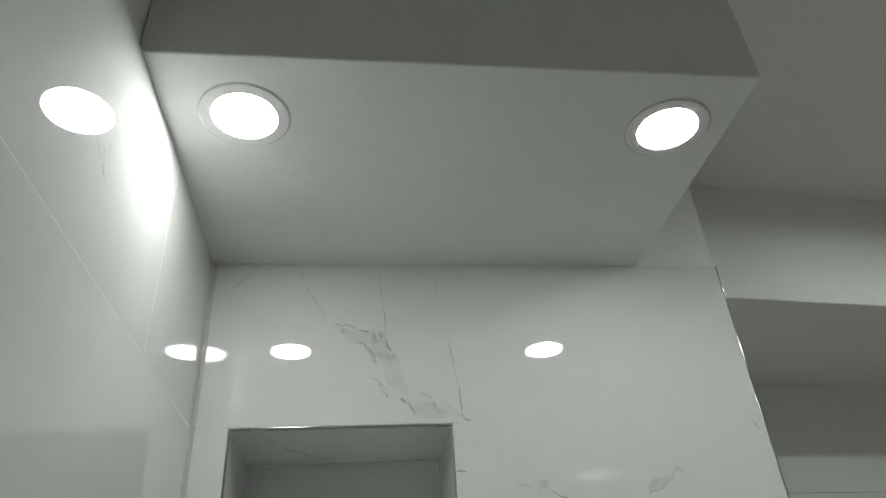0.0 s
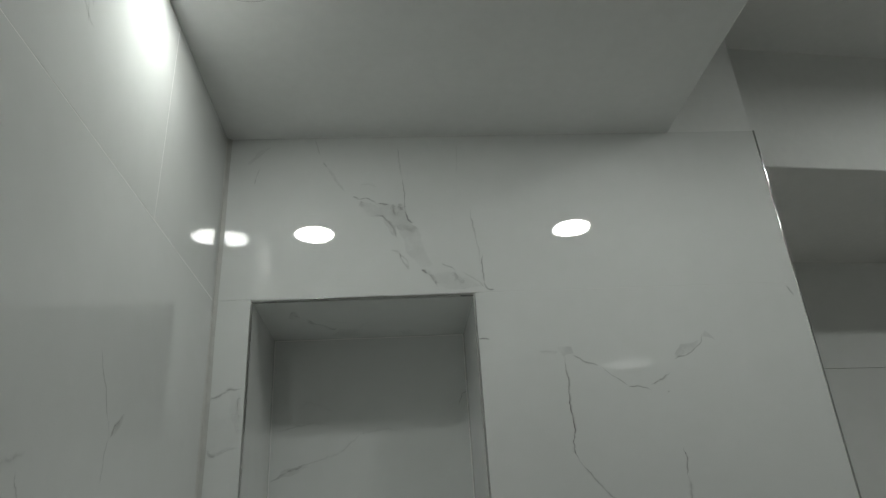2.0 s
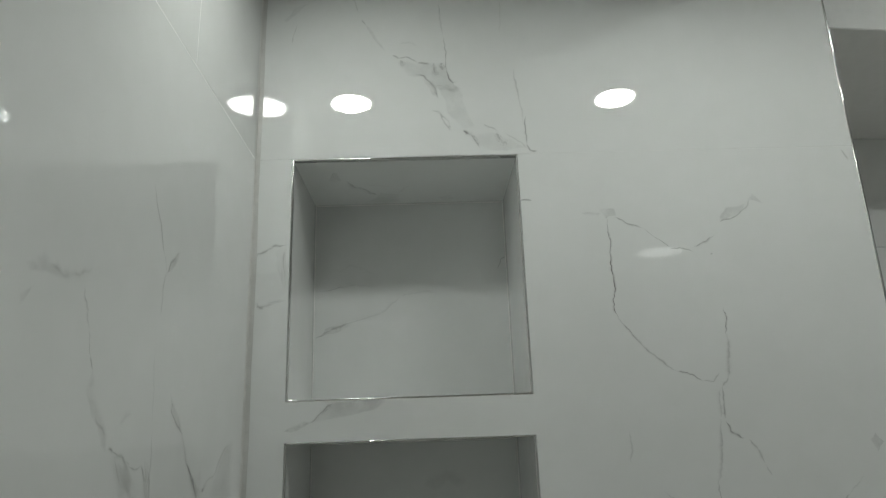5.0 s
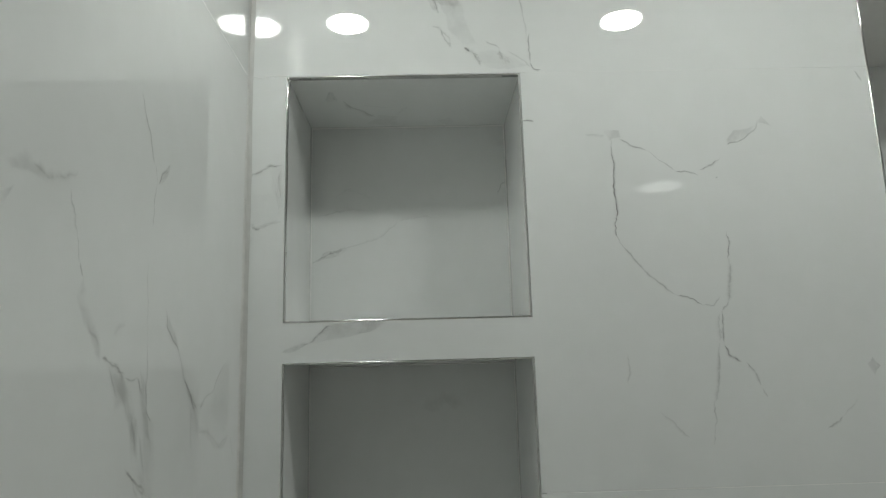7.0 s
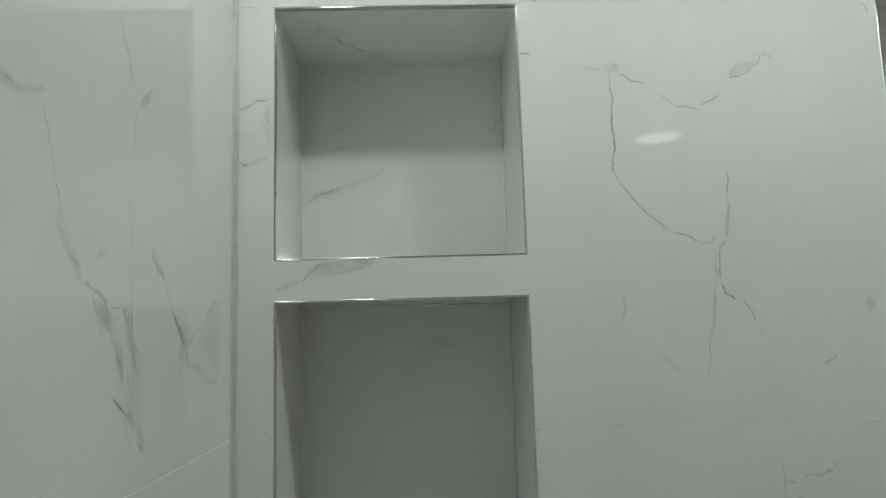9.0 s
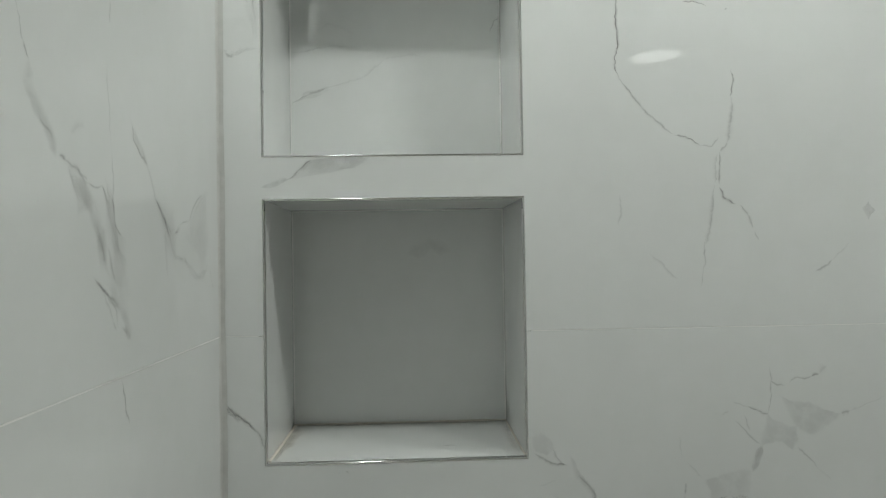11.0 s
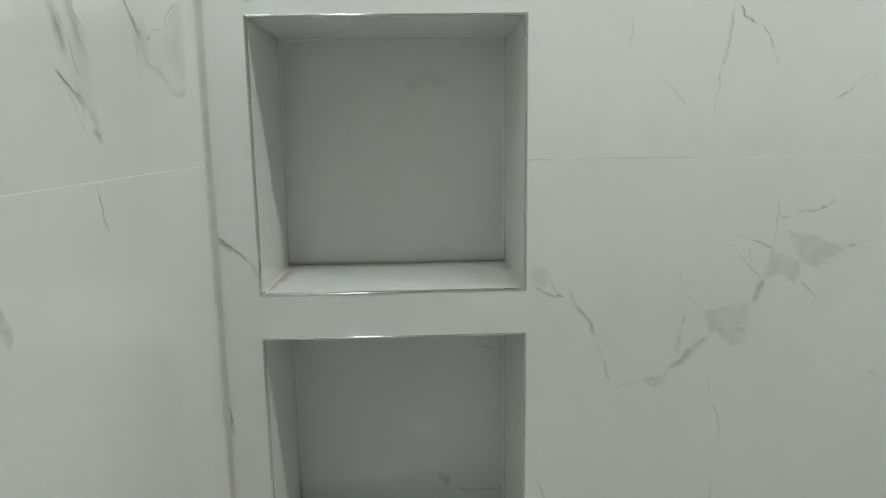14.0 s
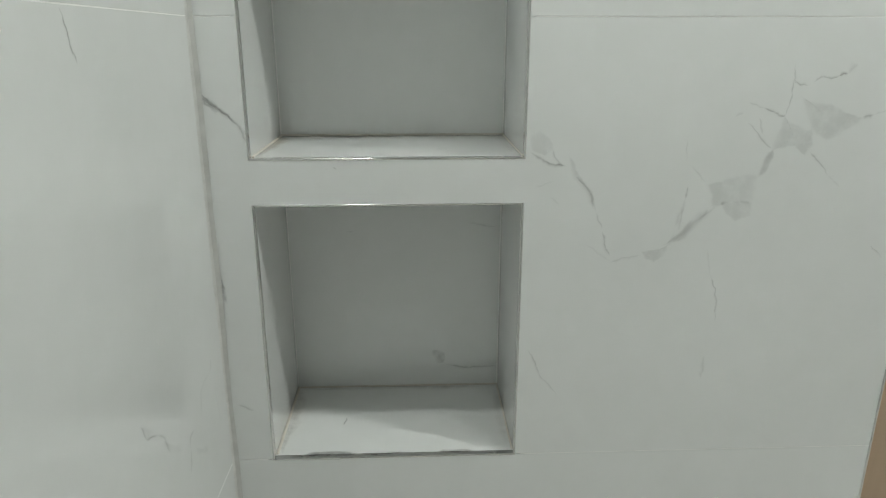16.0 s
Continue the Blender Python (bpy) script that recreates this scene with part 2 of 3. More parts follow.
# corner bead and the metal edge of the wall's end
bead = bmesh.new()
for k in range(25):
    z = TOP * k / 24
    r = 0.0062 + 0.0007 * math.sin(k * 2.1) + 0.0004 * math.sin(k * 5.3)
    ring = [(0.0, r + 0.0015), (r * 0.32, r * 0.36), (r + 0.0015, 0.0), (0, 0)]
    for x, y in ring:
        bead.verts.new((x - 0.0002, -y + 0.0002, z))
bead.verts.ensure_lookup_table()
for k in range(24):
    for i in range(4):
        a, b = 4 * k + i, 4 * k + (i + 1) % 4
        bead.faces.new([bead.verts[j] for j in (a, b, b + 4, a + 4)])
bmesh.ops.recalc_face_normals(bead, faces=bead.faces[:])
tagged(part("sealant_bead", bead, SEALANT), "grey-beige sealant line in the tiled corner", "sealant", kind="structure")
tagged(part("edge_trim", rounded_strip((END - 0.0004, 0, 0.0), (END - 0.0004, 0, TOP), 0.0017, 0.0012, "z"), STEEL), "brushed steel edge trim at the wall's end", "trim", kind="structure")


# ---- niches ----
def niche(lo, hi, label):
    ob = thing("wall_niche", label, "niche", "niches in the shower wall", "structure", ((N_L + N_R) / 2, 0, lo))
    w, d, h, t, y0 = (N_R - N_L) / 2, N_D, hi - lo, 0.008, 0.0035
    panel = {"back_panel": ((-w - t, d, -t), (w + t, d + t, h + t)), "side_panel": ((-w - t, y0, -t), (-w, d + 0.001, h + t)),
             "side_panel.001": ((w, y0, -t), (w + t, d + 0.001, h + t)), "top_panel": ((-w - 0.001, y0, h), (w + 0.001, d + 0.001, h + t)),
             "sill_panel": ((-w - 0.001, y0, -t), (w + 0.001, d + 0.001, 0))}
    meshes = {k: solid(a, b, 0.0004) for k, (a, b) in panel.items()}
    made = {k: part(k.split(".")[0], bm, TILE, ob) for k, bm in meshes.items()}
    e = TRIM
    m, half = (e - 0.0004) / 2, (e + 0.0004) / 2
    for a, b, along in (((-w - m, 0, -e), (-w - m, 0, h + e), "z"), ((w + m, 0, -e), (w + m, 0, h + e), "z"),
                        ((-w + 0.0004, 0, h + m), (w - 0.0004, 0, h + m), "x"), ((-w + 0.0004, 0, -m), (w - 0.0004, 0, -m), "x")):
        part("edge_trim", rounded_strip(a, b, half, 0.0007, along), STEEL, ob, "thin brushed steel edge trim")
    for a, b in (((-w, d - 0.003, 0), (w, d, 0.003)), ((-w, y0 + 0.006, 0), (-w + 0.0045, d, 0.0022)), ((w - 0.0025, y0 + 0.006, 0), (w, d, 0.0022))):
        part("grout_line", solid(a, b, 0.0012), STAIN, ob, "beige stained grout line")
    for a, b in (((-w, d - 0.002, 0.003), (-w + 0.002, d, h - 0.002)), ((w - 0.002, d - 0.002, 0.003), (w, d, h - 0.002)), ((-w, d - 0.002, h - 0.002), (w, d, h))):
        part("grout_line", solid(a, b, 0.0006), GROUT, ob)
    return made


niches = [niche(*NICHES[0], "uppermost square tiled niche with steel edge trim"), niche(*NICHES[1], "middle square tiled niche with steel edge trim"),
          niche(*NICHES[2], "lowest square tiled niche with steel edge trim")]


# ---- veins of the marble ----
def vein(where, width, strength, points, level=0):
    """One vein through a few turning points, roughened on the way, drawn into the face of its tile. Width in millimetres."""
    rng = random.Random(int(1000 * (points[0][0] + 3 * points[0][1]) + 17 * width))
    line = [Vector(p) for p in points]
    wide, sill = width > 4.5, NICHES[level][0]
    jag, turn = (0.035 if wide else 0.15 if where == "l" else 0.12), rng.choice((-1, 1))
    vein.count += 1
    lift = 0.0001 + 0.000003 * vein.count
    while max((b - a).length for a, b in zip(line, line[1:])) > (0.006 if wide else 0.0035):
        finer = [line[0]]
        for a, b in zip(line, line[1:]):
            d = b - a
            finer += [(a + b) / 2 + Vector((-d.y, d.x)) * rng.uniform(-jag, jag) * (0.45 if d.length > 0.015 else 1.0), b]
        line = finer
    n = len(line)
    bm = bmesh.new()
    layer, keep = bm.verts.layers.float.new("vein"), bm.verts.layers.float.new("keep")
    steps = [-1, -0.75, -0.5, -0.25, 0, 0.25, 0.5, 0.75, 1] if wide else [-1, -0.58, -0.24, 0, 0.24, 0.58, 1]
    thin = {0: 1.0, 0.24: 0.5, 0.58: 0.15, 1: 0.0}
    rows, wl, wr, flow = [], 1.0, 1.0, 0.85
    for i, p in enumerate(line):
        reach = 6 if wide else 1
        d = line[min(i + reach, n - 1)] - line[max(i - reach, 0)]
        across = Vector((-d.y, d.x)).normalized()
        u = i / (n - 1)
        end = min(1, 5 * min(u, 1 - u) + 0.12)
        wl = min(1.6, max(0.35, wl + rng.uniform(-0.28, 0.28)))
        wr = min(1.6, max(0.35, wr + rng.uniform(-0.28, 0.28)))
        flow = min(1.0, max(0.4, flow + rng.uniform(-0.11, 0.11)))
        dark = strength * (flow if not wide else 0.75 + 0.25 * rng.random()) * min(1, end + 0.15)
        row = []
        for f in steps:
            q = p + across * f * width * 0.001 * (0.8 if wide else 1.05 if where == "l" else 1.4) * (wl if f < 0 else wr) * (end if wide else max(0.5, end))
            x, z = q
            co = {"b": (x, lean(x) - lift, z), "l": (lift, x, z), "n": (x, N_D - lift, z), "s": (x, z, sill + lift), "t": (x, z, NICHES[level][1] - lift)}[where]
            v = bm.verts.new(co)
            v[layer] = min(1, (1.3 if wide else 1.05) * dark) * ((1 - abs(f)) ** (0.35 if f * turn > 0 else 0.9) if wide else thin[abs(f)] * (1.35 if f * turn > 0 else 0.65 if f else 1))
            v[keep] = 0.0 if wide else 1.0
            row.append(v)
        rows.append(row)
    for a, b in zip(rows, rows[1:]):
        for k in range(len(steps) - 1):
            bm.faces.new([a[k], b[k], b[k + 1], a[k + 1]])
    settle(bm, where, points[len(points) // 2], level, width > 7)


def settle(bm, where, at, level=0, broad=False):
    """Turns the faces of a marking outwards and gives it to the tile that it lies in."""
    bm.normal_update()
    want = Vector({"b": (0, -1, 0), "l": (1, 0, 0), "n": (0, -1, 0), "s": (0, 0, 1), "t": (0, 0, -1)}[where])
    area = sum(f.normal.dot(want) * f.calc_area() for f in bm.faces)
    folded = [f for f in bm.faces if f.normal.dot(want) * area <= 0]
    bmesh.ops.delete(bm, geom=folded, context="FACES_ONLY")
    if area < 0:
        bmesh.ops.reverse_faces(bm, faces=bm.faces[:])
    x, z = at
    if where == "b":
        owner = next(t for t, hi in zip(back_tiles, ROWS_Z[1:]) if z <= hi)
    elif where == "l":
        owner = next(o for a, b, lo, hi, o in left_tiles if a <= x <= b and lo <= z <= hi)
    elif where == "s":
        owner = niches[level]["sill_panel"]
    elif where == "t":
        owner = niches[level]["top_panel"]
    else:
        owner = next(m["back_panel"] for m, (lo, hi) in zip(niches, NICHES) if lo <= z <= hi)
    ob = part("vein" if where != "s" else "stain", bm, FILM if where == "s" and broad else VEIN, owner, "grey marble vein or smear on the tile" if where != "s" else "beige soap film" if broad else "dark dirt mark")
    if where in "nst":
        ob.matrix_parent_inverse = Matrix.Translation(owner.parent.location).inverted()


def cloud(where, strength, corners):
    """A grey cloud in the marble between a few corners, its outline uneven and its rim fading."""
    rng = random.Random(int(1000 * (corners[0][0] + 3 * corners[0][1])))
    line = [Vector(p) for p in corners]
    mid = sum(line, Vector((0, 0))) / len(line)
    for _ in range(4):
        finer = []
        for a, b in zip(line, line[1:] + line[:1]):
            d = b - a
            finer += [a, (a + b) / 2 + Vector((-d.y, d.x)) * rng.uniform(-0.1, 0.1)]
        line = finer
    vein.count += 1
    lift = 0.0001 + 0.000003 * vein.count
    bm = bmesh.new()
    layer = bm.verts.layers.float.new("vein")
    bm.verts.layers.float.new("keep")

    def point(q, value):
        v = bm.verts.new({"b": (q.x, lean(q.x) - lift, q.y), "l": (lift, q.x, q.y), "n": (q.x, N_D - lift, q.y), "t": (q.x, q.y, NICHES[0][1] - lift)}[where])
        v[layer] = value
        return v

    # one side of the rim is crisp and dark, the other melts into the white
    crisp = rng.uniform(0, 6.28)
    edge = [0.5 + 0.5 * math.cos(math.atan2(p.y - mid.y, p.x - mid.x) - crisp) for p in line]
    centre = point(mid, strength * 0.85)
    rings = [[point(mid + (p - mid) * f, strength * (g * e + h * (1 - e))) for p, e in zip(line, edge)]
             for f, g, h in (((0.4, 0.85, 0.7), (0.7, 0.8, 0.5), (0.92, 0.6, 0.28), (1.1, 0.2, 0.1), (1.32, 0.0, 0.0)) if where == "l" else
                             ((0.4, 0.85, 0.8), (0.75, 0.95, 0.75), (0.95, 0.95, 0.5), (1.05, 0.15, 0.15), (1.14, 0.0, 0.0)))]
    n = len(line)
    for i in range(n):
        j = (i + 1) % n
        bm.faces.new([centre, rings[0][i], rings[0][j]])
        for a, b in zip(rings, rings[1:]):
            bm.faces.new([a[i], b[i], b[j], a[j]])
    settle(bm, where, mid)


vein.count = 0
vein("b", 1.6, 0.72, [(0.403, 1.723), (0.42, 1.723)])
vein("b", 1.6, 0.6, [(0.91, 1.794), (0.919, 1.776)])
vein("b", 2.2, 0.36, [(0.004, 1.112), (0.018, 1.097), (0.036, 1.086), (0.051, 1.067), (0.056, 1.052)])
vein("b", 1.7, 0.31, [(0.416, 0.764), (0.434, 0.725), (0.459, 0.694)])
vein("b", 3, 0.16, [(0.664, 0.751), (0.663, 0.716)])
vein("b", 3, 0.26, [(0.003, 0.909), (0.008, 0.87), (0.012, 0.858)])
vein("b", 2.5, 0.26, [(0.013, 0.688), (0.035, 0.68)])
vein("l", 1.9, 0.7, [(-0.3, 1.197), (-0.292, 1.174), (-0.285, 1.156)])
vein("l", 14, 0.3, [(-0.456, 1.111), (-0.446, 1.12), (-0.435, 1.106)])
vein("n", 12, 0.26, [(0.289, 0.668), (0.301, 0.655), (0.308, 0.644)])
vein("n", 2.5, 0.32, [(0.313, 0.64), (0.352, 0.633), (0.401, 0.634)])
vein("n", 14, 0.08, [(0.243, 1.306), (0.28, 1.324), (0.317, 1.309)])
# the next three are smears on the left wall, drawn with vein strokes
vein("l", 4.4, 0.34, [(-0.528, 1.922), (-0.505, 1.909), (-0.479, 1.898)])
vein("l", 4.4, 0.34, [(-0.51, 1.925), (-0.497, 1.912), (-0.492, 1.893)])
vein("l", 3, 0.29, [(-0.492, 1.942), (-0.488, 1.917)])
vein("b", 6, 0.2, [(0.006, 1.107), (0.022, 1.094), (0.043, 1.079)])
vein("b", 5, 0.26, [(0.002, 0.894), (0.007, 0.867), (0.013, 0.839)])
vein("b", 1.6, 0.4, [(0.16, 1.021), (0.165, 1.018)])
vein("b", 1.6, 0.35, [(0.151, 1.018), (0.154, 1.019)])
cloud("t", 0.15, [(0.1, 0.082), (0.111, 0.051), (0.117, 0.088), (0.108, 0.093)])
vein("t", 6, 0.15, [(0.112, 0.049), (0.114, 0.066), (0.119, 0.091)])
vein("t", 3, 0.3, [(0.129, 0.088), (0.139, 0.117), (0.154, 0.126), (0.166, 0.147), (0.175, 0.153)])
vein("t", 10, 0.1, [(0.129, 0.088), (0.139, 0.117), (0.154, 0.126), (0.166, 0.147), (0.175, 0.153)])
cloud("t", 0.13, [(0.158, 0.191), (0.181, 0.148), (0.214, 0.155), (0.214, 0.196), (0.187, 0.198)])
vein("t", 3, 0.13, [(0.156, 0.106), (0.179, 0.112), (0.204, 0.119)])
vein("t", 4, 0.11, [(0.212, 0.149), (0.222, 0.125), (0.232, 0.114)])
cloud("t", 0.11, [(0.282, 0.176), (0.301, 0.164), (0.311, 0.184), (0.302, 0.203)])
vein("b", 2.2, 0.47, [(0.004, 1.642), (0.01, 1.651), (0.02, 1.653), (0.032, 1.661), (0.052, 1.663)])
cloud("b", 0.07, [(0.034, 1.654), (0.052, 1.658), (0.054, 1.6), (0.047, 1.596), (0.037, 1.629)])
vein("b", 3, 0.18, [(0.048, 1.654), (0.049, 1.617)])
cloud("b", 0.04, [(0.007, 1.621), (0.045, 1.625), (0.053, 1.591), (0.029, 1.575), (0.01, 1.576)])
vein("b", 6, 0.16, [(0.005, 1.578), (0.014, 1.57), (0.026, 1.571), (0.037, 1.577), (0.053, 1.579)])
vein("b", 2, 0.25, [(0.01, 1.572), (0.022, 1.568)])
vein("b", 5, 0.22, [(0.055, 1.395), (0.091, 1.406)])
cloud("b", 0.22, [(0.091, 1.406), (0.109, 1.425), (0.12, 1.431), (0.193, 1.431), (0.171, 1.419), (0.14, 1.412)])
vein("b", 2, 0.42, [(0.093, 1.406), (0.109, 1.421), (0.121, 1.43)])
vein("b", 1.6, 0.54, [(0.148, 2.089), (0.153, 2.076), (0.158, 2.059)])
vein("b", 2.4, 0.36, [(0.163, 2.045), (0.169, 2.034)])
vein("b", 5, 0.14, [(0.169, 2.034), (0.182, 2.01), (0.2, 1.985)])
vein("b", 2, 0.6, [(0.212, 1.977), (0.223, 1.971)])
vein("b", 1.8, 0.6, [(0.223, 1.971), (0.234, 1.974), (0.252, 1.962)])
vein("b", 1.8, 0.48, [(0.252, 1.962), (0.271, 1.961)])
vein("b", 1.5, 0.36, [(0.289, 2.072), (0.291, 2.042), (0.295, 2.009)])
vein("b", 1.6, 0.6, [(0.295, 2.009), (0.299, 1.98), (0.298, 1.946)])
vein("b", 2, 0.66, [(0.298, 1.946), (0.302, 1.931), (0.307, 1.925), (0.315, 1.927)])
cloud("b", 0.16, [(0.225, 1.966), (0.252, 1.96), (0.275, 1.962), (0.296, 1.961), (0.3, 1.935), (0.319, 1.915), (0.305, 1.91), (0.285, 1.916), (0.261, 1.939), (0.238, 1.94)])
cloud("b", 0.17, [(0.261, 1.939), (0.279, 1.921), (0.285, 1.898), (0.274, 1.906), (0.267, 1.921)])
cloud("b", 0.13, [(0.285, 1.916), (0.319, 1.912), (0.33, 1.869), (0.338, 1.85), (0.32, 1.846), (0.299, 1.871)])
vein("b", 2.5, 0.36, [(0.25, 1.94), (0.261, 1.939), (0.27, 1.929), (0.281, 1.911), (0.282, 1.898)])
vein("b", 4, 0.3, [(0.273, 1.877), (0.286, 1.873), (0.299, 1.858), (0.302, 1.841)])
vein("b", 2, 0.36, [(0.286, 1.871), (0.3, 1.842)])
vein("b", 3, 0.3, [(0.32, 1.843), (0.335, 1.831), (0.346, 1.811)])
vein("b", 2, 0.6, [(0.321, 1.842), (0.329, 1.836)])
vein("b", 2, 0.6, [(0.354, 1.852), (0.365, 1.846), (0.374, 1.839)])
vein("b", 4, 0.24, [(0.374, 1.839), (0.377, 1.824), (0.389, 1.817)])
cloud("b", 0.12, [(0.337, 1.831), (0.364, 1.837), (0.39, 1.826), (0.413, 1.811), (0.388, 1.806), (0.358, 1.809), (0.345, 1.816)])
vein("b", 2, 0.24, [(0.386, 1.836), (0.407, 1.821), (0.42, 1.809)])
vein("b", 1.6, 0.48, [(0.407, 1.947), (0.41, 1.911), (0.414, 1.881), (0.414, 1.852)])
vein("b", 1.6, 0.6, [(0.42, 1.864), (0.418, 1.837), (0.419, 1.816)])
vein("b", 2.2, 0.66, [(0.419, 1.816), (0.424, 1.806), (0.435, 1.804)])
vein("b", 1.4, 0.14, [(0.392, 2.078), (0.387, 2.012)])
vein("b", 1.5, 0.42, [(0.051, 2.003), (0.053, 2.021), (0.058, 2.037)])
cloud("b", 0.16, [(0.036, 2.046), (0.051, 2.067), (0.076, 2.078), (0.058, 2.059), (0.04, 2.043)])
vein("b", 3, 0.12, [(0.223, 1.998), (0.239, 2.001), (0.253, 1.994)])
vein("b", 4, 0.24, [(0.227, 1.969), (0.23, 1.956)])
vein("b", 3, 0.36, [(0.278, 1.962), (0.279, 1.946), (0.284, 1.939)])
vein("b", 3, 0.3, [(0.291, 1.962), (0.292, 1.949)])
cloud("b", 0.19, [(0.523, 1.705), (0.544, 1.706), (0.547, 1.695), (0.53, 1.691)])
vein("b", 2.4, 0.24, [(0.494, 1.701), (0.524, 1.699)])
vein("b", 1.6, 0.78, [(0.532, 1.692), (0.533, 1.658), (0.531, 1.617), (0.533, 1.584), (0.529, 1.551), (0.533, 1.537)])
vein("b", 1.6, 0.72, [(0.533, 1.537), (0.551, 1.514), (0.575, 1.487), (0.593, 1.471), (0.609, 1.46)])
vein("b", 1.8, 0.72, [(0.609, 1.46), (0.625, 1.457), (0.644, 1.445)])
vein("b", 1.6, 0.36, [(0.644, 1.445), (0.659, 1.444), (0.669, 1.456)])
vein("b", 1.7, 0.6, [(0.544, 1.693), (0.563, 1.681), (0.585, 1.674)])
vein("b", 1.6, 0.54, [(0.585, 1.674), (0.607, 1.656), (0.623, 1.643)])
vein("b", 1.8, 0.6, [(0.623, 1.641), (0.639, 1.641), (0.656, 1.635)])
vein("b", 1.8, 0.54, [(0.658, 1.643), (0.673, 1.65), (0.691, 1.66)])
cloud("b", 0.19, [(0.704, 1.689), (0.715, 1.703), (0.746, 1.709), (0.731, 1.692), (0.706, 1.681)])
vein("b", 1.8, 0.6, [(0.703, 1.681), (0.724, 1.687), (0.745, 1.701), (0.755, 1.719)])
cloud("b", 0.22, [(0.752, 1.714), (0.759, 1.724), (0.773, 1.708), (0.763, 1.712)])
vein("b", 2, 0.48, [(0.681, 1.63), (0.685, 1.632)])
vein("b", 1.6, 0.66, [(0.689, 1.55), (0.689, 1.527), (0.686, 1.511)])
vein("b", 3.6, 0.34, [(0.688, 1.511), (0.686, 1.475), (0.681, 1.449)])
vein("b", 2, 0.48, [(0.681, 1.449), (0.671, 1.438)])
vein("b", 1.7, 0.54, [(0.671, 1.438), (0.669, 1.411), (0.669, 1.393)])
vein("b", 3, 0.24, [(0.667, 1.433), (0.663, 1.395)])
vein("b", 3, 0.31, [(0.662, 1.392), (0.66, 1.36), (0.652, 1.323), (0.648, 1.311)])
vein("b", 1.6, 0.42, [(0.647, 1.314), (0.641, 1.256)])
vein("b", 1.8, 0.66, [(0.669, 1.389), (0.674, 1.376), (0.691, 1.366)])
vein("b", 1.7, 0.5, [(0.697, 1.364), (0.708, 1.35), (0.714, 1.333)])
vein("b", 1.5, 0.3, [(0.716, 1.328), (0.722, 1.315)])
cloud("b", 0.24, [(0.867, 1.358), (0.876, 1.367), (0.885, 1.355), (0.875, 1.342)])
vein("b", 1.7, 0.36, [(0.799, 1.272), (0.823, 1.288)])
vein("b", 1.6, 0.14, [(0.823, 1.288), (0.848, 1.311)])
vein("b", 1.6, 0.22, [(0.532, 1.38), (0.533, 1.358), (0.53, 1.339)])
vein("b", 2, 0.22, [(0.571, 1.301), (0.592, 1.282), (0.609, 1.266)])
cloud("b", 0.17, [(0.747, 1.106), (0.76, 1.098), (0.787, 1.096), (0.807, 1.085), (0.83, 1.079), (0.811, 1.065), (0.786, 1.053), (0.773, 1.06), (0.76, 1.079)])
cloud("b", 0.17, [(0.728, 1.084), (0.738, 1.072), (0.759, 1.063), (0.767, 1.063), (0.77, 1.046), (0.762, 1.033), (0.747, 1.044), (0.732, 1.042), (0.72, 1.038), (0.724, 1.06)])
vein("b", 6, 0.1, [(0.72, 1.038), (0.713, 1.021), (0.706, 1.004)])
vein("b", 7, 0.15, [(0.645, 0.963), (0.628, 0.944), (0.611, 0.927), (0.596, 0.919)])
vein("b", 1.7, 0.25, [(0.65, 0.96), (0.628, 0.944), (0.614, 0.928)])
cloud("b", 0.18, [(0.562, 0.905), (0.579, 0.907), (0.596, 0.914), (0.592, 0.899), (0.579, 0.89), (0.567, 0.896)])
vein("b", 2, 0.2, [(0.52, 0.889), (0.54, 0.897), (0.562, 0.901)])
cloud("b", 0.13, [(0.408, 1.058), (0.42, 1.064), (0.432, 1.056), (0.437, 1.041), (0.427, 1.034), (0.412, 1.04)])
vein("b", 2, 0.45, [(0.41, 1.037), (0.427, 1.027), (0.441, 1.022), (0.455, 1.02)])
vein("b", 2, 0.33, [(0.437, 1.041), (0.441, 1.031), (0.451, 1.021)])
vein("b", 6, 0.13, [(0.458, 1.033), (0.47, 1.008), (0.487, 0.988), (0.497, 0.961)])
vein("b", 1.7, 0.25, [(0.47, 1.006), (0.487, 0.987), (0.494, 0.968)])
vein("b", 1.8, 0.25, [(0.497, 0.959), (0.506, 0.938)])
vein("b", 2, 0.37, [(0.507, 0.933), (0.512, 0.915), (0.519, 0.9)])
vein("b", 1.6, 0.09, [(0.485, 0.918), (0.503, 0.903), (0.52, 0.892)])
vein("b", 1.7, 0.34, [(0.733, 1.145), (0.734, 1.123), (0.733, 1.099), (0.729, 1.082)])
vein("b", 1.8, 0.41, [(0.735, 1.125), (0.743, 1.12), (0.753, 1.119)])
vein("b", 1.8, 0.37, [(0.76, 1.123), (0.768, 1.129), (0.781, 1.127), (0.793, 1.131)])
vein("b", 2.4, 0.57, [(0.791, 1.131), (0.801, 1.133)])
vein("b", 4, 0.16, [(0.801, 1.134), (0.812, 1.144)])
vein("b", 1.8, 0.16, [(0.681, 1.099), (0.701, 1.092)])
vein("b", 2, 0.49, [(0.701, 1.092), (0.716, 1.086), (0.729, 1.082)])
vein("b", 1.6, 0.16, [(0.665, 1.081), (0.676, 1.086)])
vein("b", 2, 0.29, [(0.683, 1.073), (0.699, 1.058), (0.71, 1.046), (0.719, 1.041)])
vein("b", 1.8, 0.29, [(0.696, 1.08), (0.7, 1.068), (0.704, 1.06)])
vein("b", 2.6, 0.41, [(0.83, 1.08), (0.843, 1.083)])
